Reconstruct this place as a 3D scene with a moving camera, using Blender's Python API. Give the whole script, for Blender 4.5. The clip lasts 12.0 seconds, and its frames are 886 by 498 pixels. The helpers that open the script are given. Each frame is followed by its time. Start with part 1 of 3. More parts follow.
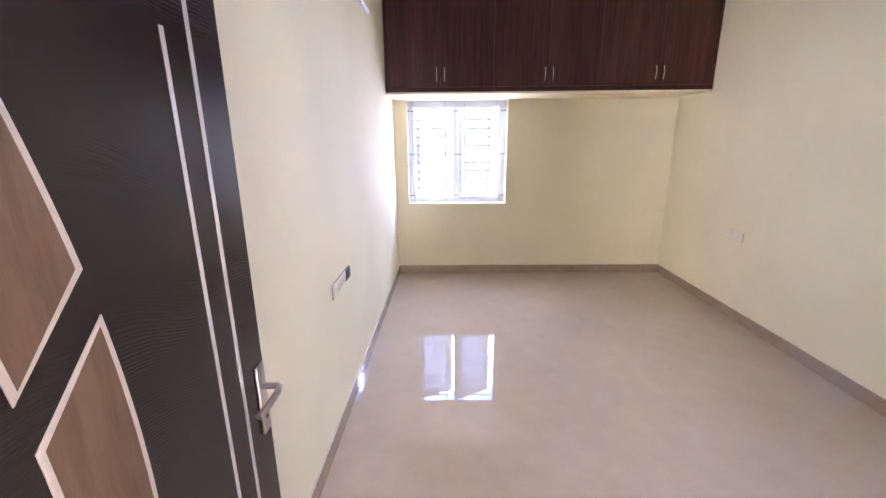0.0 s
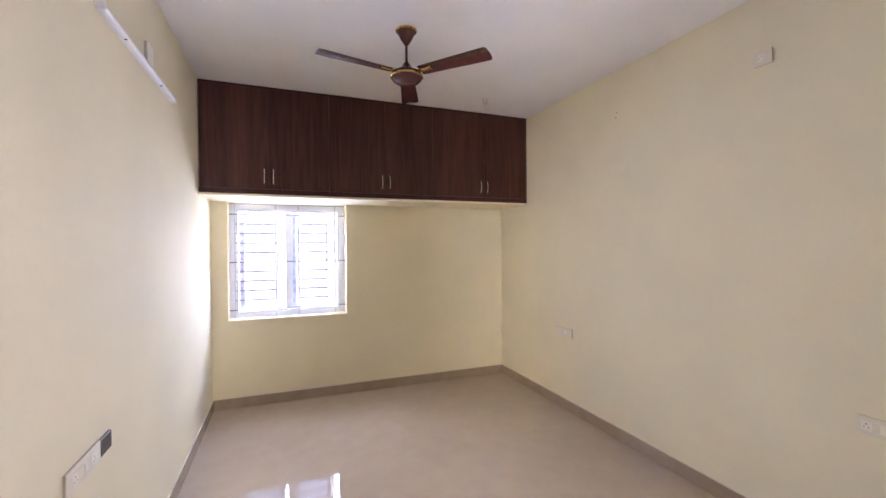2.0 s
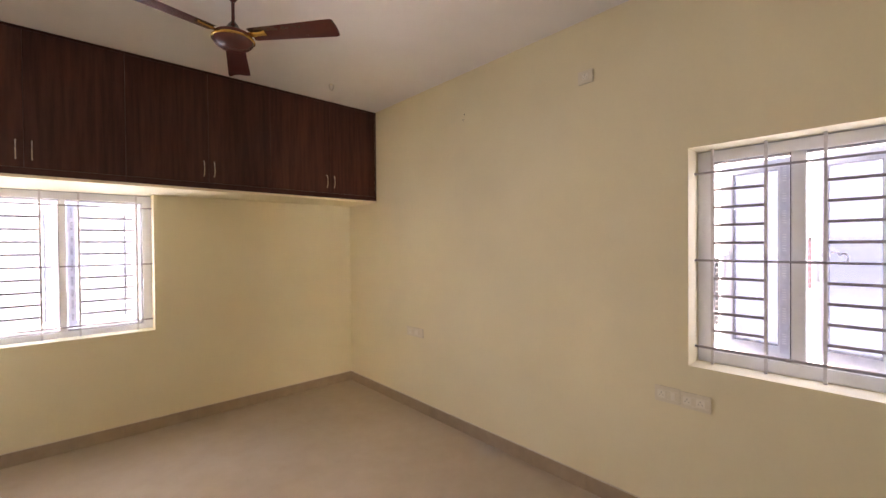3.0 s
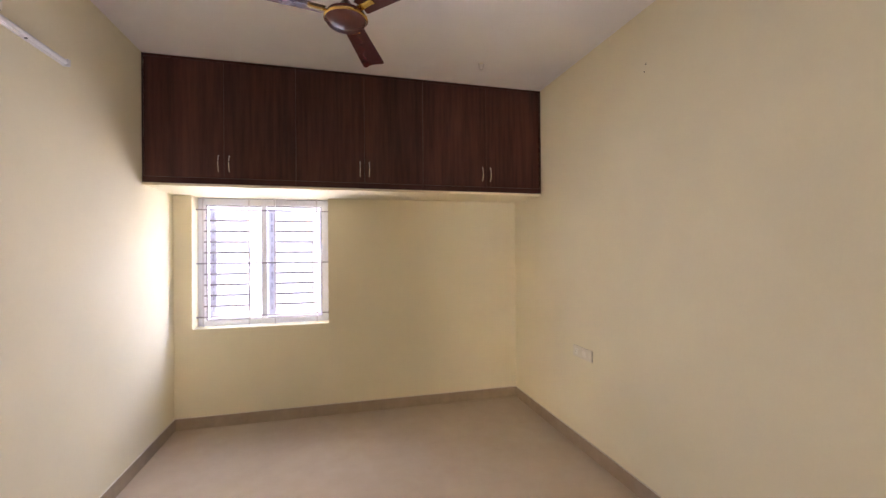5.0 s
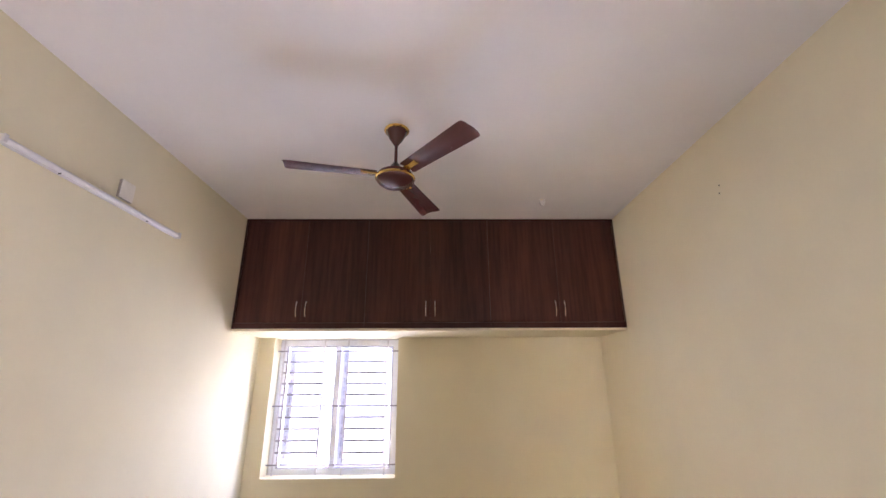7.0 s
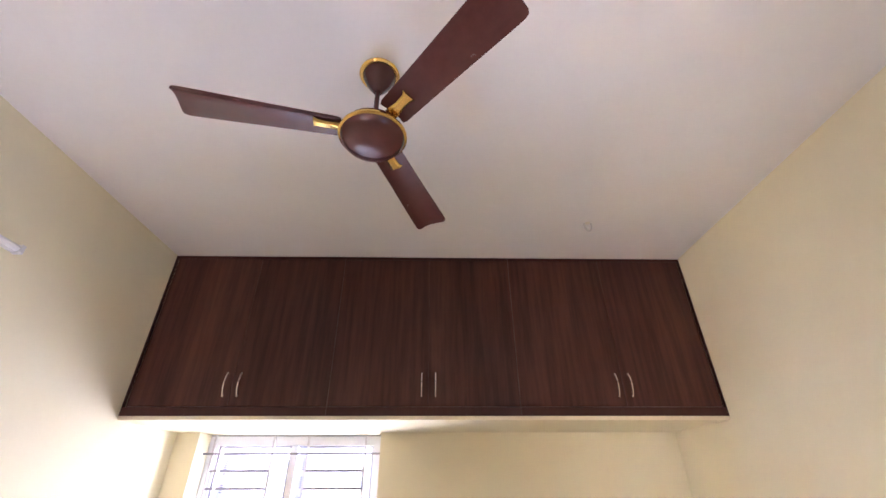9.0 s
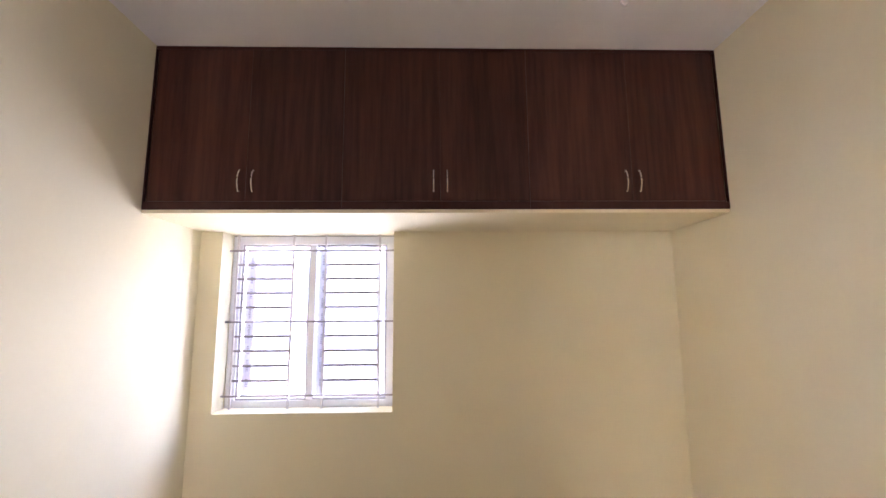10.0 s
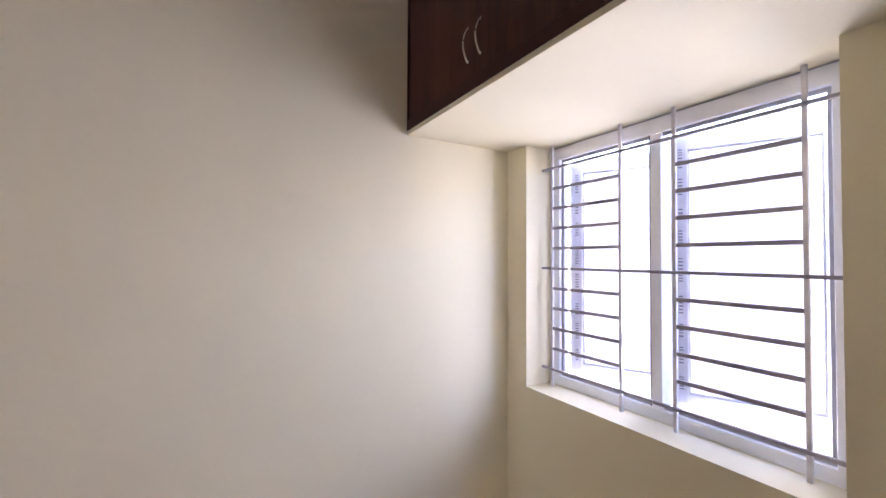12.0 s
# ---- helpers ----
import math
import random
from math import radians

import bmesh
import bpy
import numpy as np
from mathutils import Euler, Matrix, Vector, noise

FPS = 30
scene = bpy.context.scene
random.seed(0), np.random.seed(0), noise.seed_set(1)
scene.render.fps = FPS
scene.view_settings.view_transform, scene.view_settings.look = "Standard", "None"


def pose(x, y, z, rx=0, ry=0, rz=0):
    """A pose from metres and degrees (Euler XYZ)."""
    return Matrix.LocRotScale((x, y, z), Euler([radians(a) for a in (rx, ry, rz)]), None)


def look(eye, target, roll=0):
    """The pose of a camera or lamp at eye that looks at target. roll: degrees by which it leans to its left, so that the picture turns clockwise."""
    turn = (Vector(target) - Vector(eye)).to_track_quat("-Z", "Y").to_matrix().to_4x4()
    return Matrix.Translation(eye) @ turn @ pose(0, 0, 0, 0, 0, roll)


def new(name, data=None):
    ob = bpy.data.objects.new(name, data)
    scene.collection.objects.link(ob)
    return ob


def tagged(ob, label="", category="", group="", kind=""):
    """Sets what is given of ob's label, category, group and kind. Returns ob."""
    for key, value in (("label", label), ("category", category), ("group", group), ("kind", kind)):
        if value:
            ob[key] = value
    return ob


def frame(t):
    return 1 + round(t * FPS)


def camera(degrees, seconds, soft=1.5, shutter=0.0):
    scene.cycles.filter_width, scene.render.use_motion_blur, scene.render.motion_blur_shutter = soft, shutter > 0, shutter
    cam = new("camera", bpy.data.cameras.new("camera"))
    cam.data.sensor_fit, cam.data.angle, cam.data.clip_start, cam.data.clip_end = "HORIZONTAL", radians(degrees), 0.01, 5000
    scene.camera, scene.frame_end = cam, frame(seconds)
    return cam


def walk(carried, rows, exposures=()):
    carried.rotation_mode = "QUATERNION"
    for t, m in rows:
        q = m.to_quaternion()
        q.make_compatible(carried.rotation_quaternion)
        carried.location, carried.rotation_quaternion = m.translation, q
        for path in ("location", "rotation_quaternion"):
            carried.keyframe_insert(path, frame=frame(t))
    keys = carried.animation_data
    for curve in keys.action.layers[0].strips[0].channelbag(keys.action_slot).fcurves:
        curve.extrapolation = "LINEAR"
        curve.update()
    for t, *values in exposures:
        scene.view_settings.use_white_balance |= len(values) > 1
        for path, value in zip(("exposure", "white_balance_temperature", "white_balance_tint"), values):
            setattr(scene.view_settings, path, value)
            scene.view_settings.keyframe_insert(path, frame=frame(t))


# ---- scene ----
cam = camera(94.6, 12.0)
PATH = [
    (0, (0.652, -0.08, 1.673), (0.624, 1.852, 1.158), -0.5),
    (0.2, (0.628, -0.080, 1.661), (0.610, 1.899, 1.367), -0.4),
    (0.5, (0.663, -0.074, 1.651), (0.641, 1.923, 1.542), -0.4),
    (1, (0.675, -0.002, 1.65), (0.738, 1.997, 1.633), -0.4),
    (1.2, (0.646, 0.042, 1.65), (0.798, 2.036, 1.635), -0.4),
    (1.5, (0.623, 0.123, 1.654), (0.95, 2.096, 1.639), -0.5),
    (1.7, (0.645, 0.192, 1.661), (1.115, 2.136, 1.643), -0.4),
    (2, (0.709, 0.296, 1.672), (1.43, 2.161, 1.652), -0.4),
    (2.3, (0.740, 0.371, 1.674), (1.744, 2.100, 1.654), -0.4),
    (2.5, (0.749, 0.411, 1.674), (1.934, 2.022, 1.654), -0.5),
    (2.7, (0.763, 0.45, 1.668), (2.108, 1.93, 1.645), -0.5),
    (4.3, (1.062, 0.668, 1.640), (2.341, 2.206, 1.624), -0.5),
    (4.5, (1.097, 0.719, 1.631), (2.199, 2.388, 1.628), -0.5),
    (4.8, (1.284, 0.798, 1.623), (2.031, 2.654, 1.617), -0.4),
    (5, (1.449, 0.821, 1.621), (1.947, 2.758, 1.623), -0.4),
    (5.2, (1.588, 0.812, 1.621), (1.895, 2.788, 1.626), -0.4),
    (5.5, (1.681, 0.786, 1.622), (1.815, 2.782, 1.632), -0.3),
    (6, (1.671, 0.776, 1.619), (1.708, 2.775, 1.681), -0.3),
    (6.2, (1.681, 0.773, 1.628), (1.709, 2.769, 1.747), -0.4),
    (6.5, (1.712, 0.77, 1.662), (1.734, 2.748, 1.958), -0.2),
    (6.7, (1.726, 0.792, 1.688), (1.754, 2.746, 2.115), -0.4),
    (7, (1.734, 0.914, 1.736), (1.763, 2.819, 2.345), -0.3),
    (7.2, (1.713, 1.05, 1.768), (1.747, 2.913, 2.495), -0.3),
    (8.8, (1.706, 1.997, 1.808), (1.742, 3.681, 2.887), -0.3),
    (9, (1.707, 2.01, 1.815), (1.746, 3.739, 2.821), -0.2),
    (9.2, (1.701, 2.045, 1.784), (1.744, 3.835, 2.675), -0.4),
    (9.5, (1.676, 2.11, 1.69), (1.72, 4.001, 2.339), -0.4),
    (9.7, (1.654, 2.130, 1.647), (1.710, 4.068, 2.141), -0.4),
    (10, (1.634, 2.136, 1.613), (1.682, 4.117, 1.884), -0.4),
    (10.2, (1.632, 2.138, 1.594), (1.653, 4.131, 1.759), -0.4),
    (10.5, (1.632, 2.164, 1.567), (1.574, 4.161, 1.647), -0.3),
    (10.7, (1.661, 2.242, 1.553), (1.505, 4.235, 1.617), -0.4),
    (11, (1.746, 2.482, 1.539), (1.343, 4.441, 1.586), -0.3),
    (11.2, (1.776, 2.686, 1.533), (1.148, 4.584, 1.580), -0.4),
    (11.5, (1.784, 3.022, 1.53), (0.715, 4.712, 1.575), -0.2),
    (11.7, (1.778, 3.252, 1.534), (0.410, 4.710, 1.580), -0.4),
    (12, (1.756, 3.599, 1.55), (0.02, 4.591, 1.596), 0.3),
]
EXPOSURES = [(0.0, 6.55, 5300, 27), (1.0, 6.6, 5250, 28), (1.9, 6.4, 5450, 26), (2.6, 6.0, 6700, 25),
             (4.5, 6.0, 6750, 26), (5.4, 6.2, 5850, 27), (7.0, 6.25, 5850, 28), (9.0, 6.7, 5700, 27),
             (10.0, 6.25, 5850, 27), (10.5, 6.15, 5900, 28), (11.5, 5.85, 5700, 29), (12.0, 5.55, 5700, 29)]
walk(cam, [(t, look(eye, target, roll)) for t, eye, target, roll in PATH], EXPOSURES)

# ---- measures of the room ----
W, D, H = 3.346, 5.0, 3.139          # east wall (x), depth (y), height (z)
X0 = 0.010                          # inner face of the west wall
SOFFIT, LOFT_Y = 2.13, 4.40         # underside of the loft slab, its front
WALL = 0.23
W1 = (0.160, 1.357, 0.905, 2.13)    # window in the far wall: x0, x1, z0, z1
W2 = (0.385, 1.262, 0.97, 2.180)    # window in the right-hand wall: y0, y1, z0, z1
DOORWAY = (0.105, 1.01, 0.0, 2.14)

# ---- daylight ----
world = bpy.data.worlds.new("sky")
scene.world = world
world.use_nodes = True
wn = world.node_tree.nodes
sky = wn.new("ShaderNodeTexSky")
sky.sky_type, sky.sun_disc = "NISHITA", False
sky.sun_elevation, sky.sun_rotation = radians(42), radians(200)
sky.air_density, sky.dust_density = 1.0, 5.0
wn["Background"].inputs["Strength"].default_value = 0.09
world.node_tree.links.new(sky.outputs[0], wn["Background"].inputs["Color"])
sun = new("sun", bpy.data.lights.new("sun", "SUN"))
sun.data.energy, sun.data.angle, sun.data.color = 3.0, radians(0.6), (1.0, 0.95, 0.88)
SUN_AZ, SUN_EL = radians(200), radians(42)      # clockwise from +y
sun.matrix_world = look((0, 0, 0), (-math.sin(SUN_AZ) * math.cos(SUN_EL), -math.cos(SUN_AZ) * math.cos(SUN_EL), -math.sin(SUN_EL)))

# daylight that the frosted panes scatter into the room, at the back of each window's opening
def window_light(name, at, towards, width, height, watts, colour=(0.95, 0.955, 1.0)):
    lamp = new(name, bpy.data.lights.new(name, "AREA"))
    lamp.data.shape, lamp.data.size, lamp.data.size_y = "RECTANGLE", width, height
    lamp.data.energy, lamp.data.color = watts, colour
    lamp.data.spread = radians(165)
    lamp.matrix_world = look(at, towards)


window_light("window_light_north", (0.69, D + 0.56, 1.50), (0.69 + 0.242, D + 0.56 - 0.970, 1.50), 1.42, 1.32, 2.1)
for hinge, wide in ((0.416, 0.336), (0.797, 0.319)):
    at = Vector((W + 0.279 + wide / 2 * math.sin(radians(10)), W2[1] - hinge + wide / 2 * math.cos(radians(10)), 1.575))
    window_light("window_light_east", at, at + Vector((-math.cos(radians(10)), math.sin(radians(10)), 0)), wide - 0.12, 0.94, 0.17, (0.84, 0.86, 1.0))


# ---- materials ----
class Nodes:
    """A small helper round a material's node tree."""

    def __init__(self, name, rough=0.5, metal=0.0, spec=0.5):
        self.mat = bpy.data.materials.new(name)
        self.mat.use_nodes = True
        self.tree = self.mat.node_tree
        self.bsdf = self.tree.nodes["Principled BSDF"]
        self.set(self.bsdf, Roughness=rough, Metallic=metal)
        self.bsdf.inputs["Specular IOR Level"].default_value = spec

    def add(self, kind, **inputs):
        n = self.tree.nodes.new("ShaderNode" + kind)
        self.set(n, **inputs)
        return n

    def set(self, node, **inputs):
        for k, v in inputs.items():
            k = k.replace("_", " ")
            if hasattr(v, "is_output"):
                self.link(v, node.inputs[k])
            else:
                node.inputs[k].default_value = v

    def link(self, a, b):
        self.tree.links.new(a, b)

    def coords(self, scale=(1, 1, 1)):
        tc = self.add("TexCoord")
        m = self.add("Mapping")
        self.link(tc.outputs["Object"], m.inputs["Vector"])
        m.inputs["Scale"].default_value = scale
        return m.outputs[0]

    def noise(self, vec, scale, detail=4, rough=0.5):
        n = self.add("TexNoise", Scale=scale, Detail=detail, Roughness=rough)
        self.link(vec, n.inputs["Vector"])
        return n.outputs["Fac"]

    def ramp(self, fac, stops):
        r = self.add("ValToRGB")
        el = r.color_ramp.elements
        for k, (p, c) in enumerate(stops):
            e = el[k] if k < 2 else el.new(p)
            e.position, e.color = p, (*c, 1)
        self.link(fac, r.inputs[0])
        return r.outputs[0]

    def mix(self, fac, a, b, mode="MIX"):
        m = self.add("MixRGB")
        m.blend_type = mode
        for sock, v in zip(m.inputs, (fac, a, b)):
            if hasattr(v, "is_output"):
                self.link(v, sock)
            else:
                sock.default_value = v if isinstance(v, float) else (*v, 1)
        return m.outputs[0]

    def bump(self, height, strength, distance=0.01):
        b = self.add("Bump", Strength=strength, Distance=distance)
        self.link(height, b.inputs["Height"])
        self.link(b.outputs[0], self.bsdf.inputs["Normal"])


def scaled(c, f):
    return tuple(min(1.0, v * f) for v in c)


def paint(name, col, rough=0.55, spec=0.35, vary=0.04, bump=0.12):
    n = Nodes(name, rough, 0, spec)
    v = n.coords()
    big, fine = n.noise(v, 1.3, 3), n.noise(v, 60, 3, 0.6)
    c = n.ramp(big, [(0.3, scaled(col, 1 - vary)), (0.7, scaled(col, 1 + vary))])
    c = n.mix(0.06, c, n.ramp(fine, [(0.35, scaled(col, 0.8)), (0.65, col)]))
    n.link(c, n.bsdf.inputs["Base Color"])
    roller = n.noise(v, 240, 2, 0.6)
    wave = n.noise(v, 3.0, 2, 0.5)
    tot = n.add("Math")
    tot.operation = "MULTIPLY_ADD"
    n.link(wave, tot.inputs[0])
    tot.inputs[1].default_value = 6.0
    n.link(roller, tot.inputs[2])
    n.bump(tot.outputs[0], bump, 0.0015)
    r = n.add("MapRange")
    n.link(fine, r.inputs[0])
    n.set(r, To_Min=rough - 0.06, To_Max=rough + 0.06)
    n.link(r.outputs[0], n.bsdf.inputs["Roughness"])
    return n.mat


def plain(name, col, rough=0.4, metal=0.0, spec=0.5, vary=0.08, scale=40):
    n = Nodes(name, rough, metal, spec)
    v = n.coords()
    f = n.noise(v, scale, 3, 0.6)
    n.link(n.ramp(f, [(0.3, scaled(col, 1 - vary)), (0.7, scaled(col, 1 + vary))]), n.bsdf.inputs["Base Color"])
    r = n.add("MapRange")
    n.link(f, r.inputs[0])
    n.set(r, To_Min=max(0.02, rough - 0.07), To_Max=rough + 0.07)
    n.link(r.outputs[0], n.bsdf.inputs["Roughness"])
    return n.mat


def laminate(name, dark, mid, light, rough, stretch=(6, 6, 0.35), bump=0.1, spec=0.5):
    """Wood-print laminate with grain along z."""
    n = Nodes(name, rough, 0, spec)
    info = n.add("ObjectInfo")
    v = n.coords(stretch)
    off = n.add("VectorMath")
    off.operation = "ADD"
    n.link(v, off.inputs[0])
    sc = n.add("Math")
    sc.operation = "MULTIPLY"
    n.link(info.outputs["Random"], sc.inputs[0])
    sc.inputs[1].default_value = 37.0
    n.link(sc.outputs[0], off.inputs[1])
    v = off.outputs[0]
    band = n.noise(v, 1.1, 3, 0.55)
    grain = n.noise(v, 6.0, 5, 0.65)
    c = n.ramp(band, [(0.36, dark), (0.5, mid), (0.64, light)])
    c = n.mix(0.55, c, n.ramp(grain, [(0.36, dark), (0.62, light)]))
    n.link(c, n.bsdf.inputs["Base Color"])
    n.bump(grain, bump, 0.001)
    return n.mat


def floor_tile():
    n = Nodes("polished_beige_tile", 0.03, 0, 0.6)
    v = n.coords()
    a = n.noise(v, 1.6, 6, 0.6)
    b = n.noise(v, 7.0, 5, 0.65)
    c = n.noise(v, 130, 3, 0.7)
    col = n.ramp(a, [(0.3, (0.452, 0.368, 0.272)), (0.5, (0.484, 0.395, 0.292)), (0.72, (0.515, 0.422, 0.316))])
    col = n.mix(0.30, col, n.ramp(b, [(0.3, (0.415, 0.342, 0.262)), (0.7, (0.525, 0.440, 0.352))]))
    col = n.mix(0.05, col, n.ramp(c, [(0.35, (0.28, 0.20, 0.14)), (0.6, (0.60, 0.48, 0.38))]))
    n.link(col, n.bsdf.inputs["Base Color"])
    r = n.add("MapRange")
    n.link(b, r.inputs[0])
    n.set(r, To_Min=0.01, To_Max=0.035)
    n.link(r.outputs[0], n.bsdf.inputs["Roughness"])
    n.bump(n.noise(v, 2.2, 2, 0.4), 0.015, 0.002)
    return n.mat


def leaf_veneer():
    """Near-black door skin; fine raised ridges run across it in patches, like flame figure."""
    n = Nodes("black_ridged_veneer", 0.32, 0, 0.5)
    v = n.coords((1, 1, 1))
    warp = n.noise(v, 1.3, 2, 0.5)
    sep = n.add("SeparateXYZ")
    n.link(v, sep.inputs[0])
    lean = n.add("Math")
    lean.operation = "MULTIPLY_ADD"
    n.link(sep.outputs["Y"], lean.inputs[0])
    lean.inputs[1].default_value = 0.16
    n.link(sep.outputs["Z"], lean.inputs[2])
    add = n.add("Math")
    add.operation = "MULTIPLY_ADD"
    n.link(warp, add.inputs[0])
    add.inputs[1].default_value = 0.32
    n.link(lean.outputs[0], add.inputs[2])
    comb = n.add("CombineXYZ")
    n.link(add.outputs[0], comb.inputs["Z"])
    wave = n.add("TexWave", Scale=46.0, Distortion=5.0, Detail=3.0)
    wave.bands_direction = "Z"
    n.link(comb.outputs[0], wave.inputs["Vector"])
    rise = n.add("Math")                # the figure is strongest in the upper half
    rise.operation = "MULTIPLY_ADD"
    n.link(sep.outputs["Z"], rise.inputs[0])
    rise.inputs[1].default_value = 0.16
    n.link(n.noise(n.coords((0.6, 0.7, 2.6)), 1.1, 3, 0.5), rise.inputs[2])
    patch = n.ramp(rise.outputs[0], [(0.68, (0, 0, 0)), (0.82, (1, 1, 1))])
    upright = n.noise(n.coords((9, 9, 1.2)), 2.0, 4, 0.6)
    ridges = n.mix(patch, (0.5, 0.5, 0.5), wave.outputs["Fac"])
    tone = n.mix(0.35, upright, ridges)
    n.link(n.ramp(tone, [(0.25, (0.0080, 0.0053, 0.0050)), (0.75, (0.0185, 0.0122, 0.0112))]), n.bsdf.inputs["Base Color"])
    n.bump(n.mix(0.12, ridges, upright), 0.35, 0.0016)
    r = n.add("MapRange")
    n.link(upright, r.inputs[0])
    n.set(r, To_Min=0.20, To_Max=0.30)
    n.link(r.outputs[0], n.bsdf.inputs["Roughness"])
    return n.mat


def frosted(name, col=(0.80, 0.79, 0.86), rough=0.35):
    n = Nodes(name, rough, 0, 0.5)
    n.set(n.bsdf, Transmission_Weight=1.0, IOR=1.45)
    v = n.coords()
    n.link(n.ramp(n.noise(v, 6, 3), [(0.3, scaled(col, 0.96)), (0.7, col)]), n.bsdf.inputs["Base Color"])
    n.bump(n.noise(v, 300, 2), 0.1, 0.0005)
    return n.mat


CREAM = paint("cream_wall_paint", (0.757, 0.688, 0.480), 0.8, 0.16)
WHITE = paint("white_ceiling_paint", (0.80, 0.780, 0.765), 0.8, 0.15)
FLOOR = floor_tile()
SKIRT = plain("brown_skirting_tile", (0.335, 0.258, 0.176), 0.05, 0, 0.5, 0.08, 9)
SKIRT_JOINT = plain("brown_joint_filler", (0.25, 0.195, 0.145), 0.7)
GROUT = plain("pale_grout", (0.62, 0.55, 0.45), 0.8)
LOFT = laminate("dark_walnut_laminate", (0.030, 0.0076, 0.0045), (0.053, 0.0150, 0.0089), (0.083, 0.0290, 0.0172), 0.45, spec=0.3)
LOFT_EDGE = plain("dark_brown_edging", (0.042, 0.0104, 0.0066), 0.45, 0, 0.3, 0.15, 25)
CHROME = plain("brushed_chrome", (0.72, 0.68, 0.64), 0.22, 1.0, 0.5, 0.05, 80)
NICKEL = plain("satin_nickel", (0.46, 0.41, 0.37), 0.34, 1.0, 0.5, 0.08, 90)
SEAL = plain("black_rubber_seal", (0.05, 0.048, 0.055), 0.5)
UPVC = plain("white_upvc", (0.80, 0.81, 0.83), 0.30, 0, 0.5, 0.03, 12)
GASKET = plain("grey_rubber_gasket", (0.36, 0.36, 0.38), 0.6)
GRILLE = plain("grey_enamelled_bar", (0.27, 0.25, 0.265), 0.42, 0, 0.5, 0.08, 30)
# both tints darkened to dim the daylight behind, more so for window 2
DIM_GLASS = frosted("dimmed_frosted_glass", (0.040, 0.043, 0.052), 0.22)
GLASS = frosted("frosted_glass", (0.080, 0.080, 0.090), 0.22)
SASH = plain("brightened_film_upvc", (0.74, 0.75, 0.80), 0.32, 0, 0.5, 0.08, 14)
UPRIGHT = plain("white_enamelled_upright", (0.62, 0.60, 0.61), 0.42, 0, 0.5, 0.08, 30)
FILM = plain("translucent_film", (0.62, 0.62, 0.69), 0.35, 0, 0.5, 0.1, 20)
for lightened in (SASH, FILM):            # slight transmission added to brighten them as if lit from behind
    lightened.node_tree.nodes["Principled BSDF"].inputs["Transmission Weight"].default_value = 0.04
DARK_PRINT = plain("dark_film_print", (0.20, 0.20, 0.25), 0.5)
FILM_PRINT = plain("pale_film_print", (0.80, 0.80, 0.84), 0.5)
FAN_BODY = plain("maroon_enamel", (0.080, 0.021, 0.018), 0.24, 0, 0.55, 0.08, 30)
GOLD = plain("polished_gold_trim", (0.72, 0.48, 0.14), 0.2, 1.0, 0.5, 0.06, 60)
PLATE = plain("ivory_cover_plate", (0.70, 0.64, 0.50), 0.35, 0, 0.5, 0.03, 30)
PLASTIC = plain("cream_white_switch_plastic", (0.78, 0.73, 0.61), 0.3, 0, 0.5, 0.03, 30)
# edge colour: the shade on the plates' sides is painted in
EDGE_SHADE = plain("shaded_edge_plastic", (0.42, 0.37, 0.29), 0.6)
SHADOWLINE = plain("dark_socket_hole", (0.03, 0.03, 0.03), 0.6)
PIN = plain("shaded_pin_hole", (0.20, 0.17, 0.14), 0.6)
BRONZE = plain("dark_bronze_box", (0.075, 0.06, 0.05), 0.4, 0.3, 0.5, 0.2, 40)
LAMP_BODY = plain("white_lamp_casing", (0.62, 0.605, 0.60), 0.35, 0, 0.5, 0.04, 20)
DIFFUSER = plain("milky_diffuser", (0.70, 0.69, 0.69), 0.45, 0, 0.4, 0.03, 20)
VENEER = leaf_veneer()
INLAY = laminate("warm_walnut_inlay", (0.070, 0.041, 0.0205), (0.107, 0.065, 0.034), (0.150, 0.096, 0.052), 0.42, (7, 7, 0.8), spec=0.35)
TRIM = plain("cream_inlay_strip", (0.42, 0.38, 0.325), 0.4, 0, 0.5, 0.05, 40)
BEAD = plain("silver_bead_strip", (0.50, 0.47, 0.45), 0.35, 0.45, 0.5, 0.02, 4)
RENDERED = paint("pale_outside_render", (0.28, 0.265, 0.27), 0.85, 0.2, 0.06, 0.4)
# north wall: base colour darkened so its sunlit face looks less bright
DIM_RENDER = paint("dimmed_grey_render", (0.15, 0.142, 0.145), 0.85, 0.2, 0.08, 0.4)
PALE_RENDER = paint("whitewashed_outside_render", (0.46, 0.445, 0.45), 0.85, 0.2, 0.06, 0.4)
CONCRETE = paint("bare_ground_concrete", (0.52, 0.50, 0.46), 0.9, 0.2, 0.15, 0.6)
MAROON_GRILLE = plain("maroon_painted_steel", (0.035, 0.008, 0.014), 0.45)


# ---- mesh helpers ----
def link_mesh(name, bm, material, smooth=False):
    me = bpy.data.meshes.new(name)
    bmesh.ops.recalc_face_normals(bm, faces=bm.faces)
    bm.to_mesh(me)
    bm.free()
    for m in (material if isinstance(material, (list, tuple)) else [material]):
        me.materials.append(m)
    if smooth:
        for p in me.polygons:
            p.use_smooth = True
        me.set_sharp_from_angle(angle=radians(38))
    return new(name, me)


def part(name, bm, material, parent=None, label="", smooth=False, at=None):
    ob = link_mesh(name, bm, material, smooth)
    if at is not None:
        ob.matrix_basis = at
    if parent is not None:
        ob.parent = parent
    return tagged(ob, label)


def empty(name, m=None):
    ob = new(name)
    ob.empty_display_size = 0.1
    if m is not None:
        ob.matrix_basis = m
    return ob


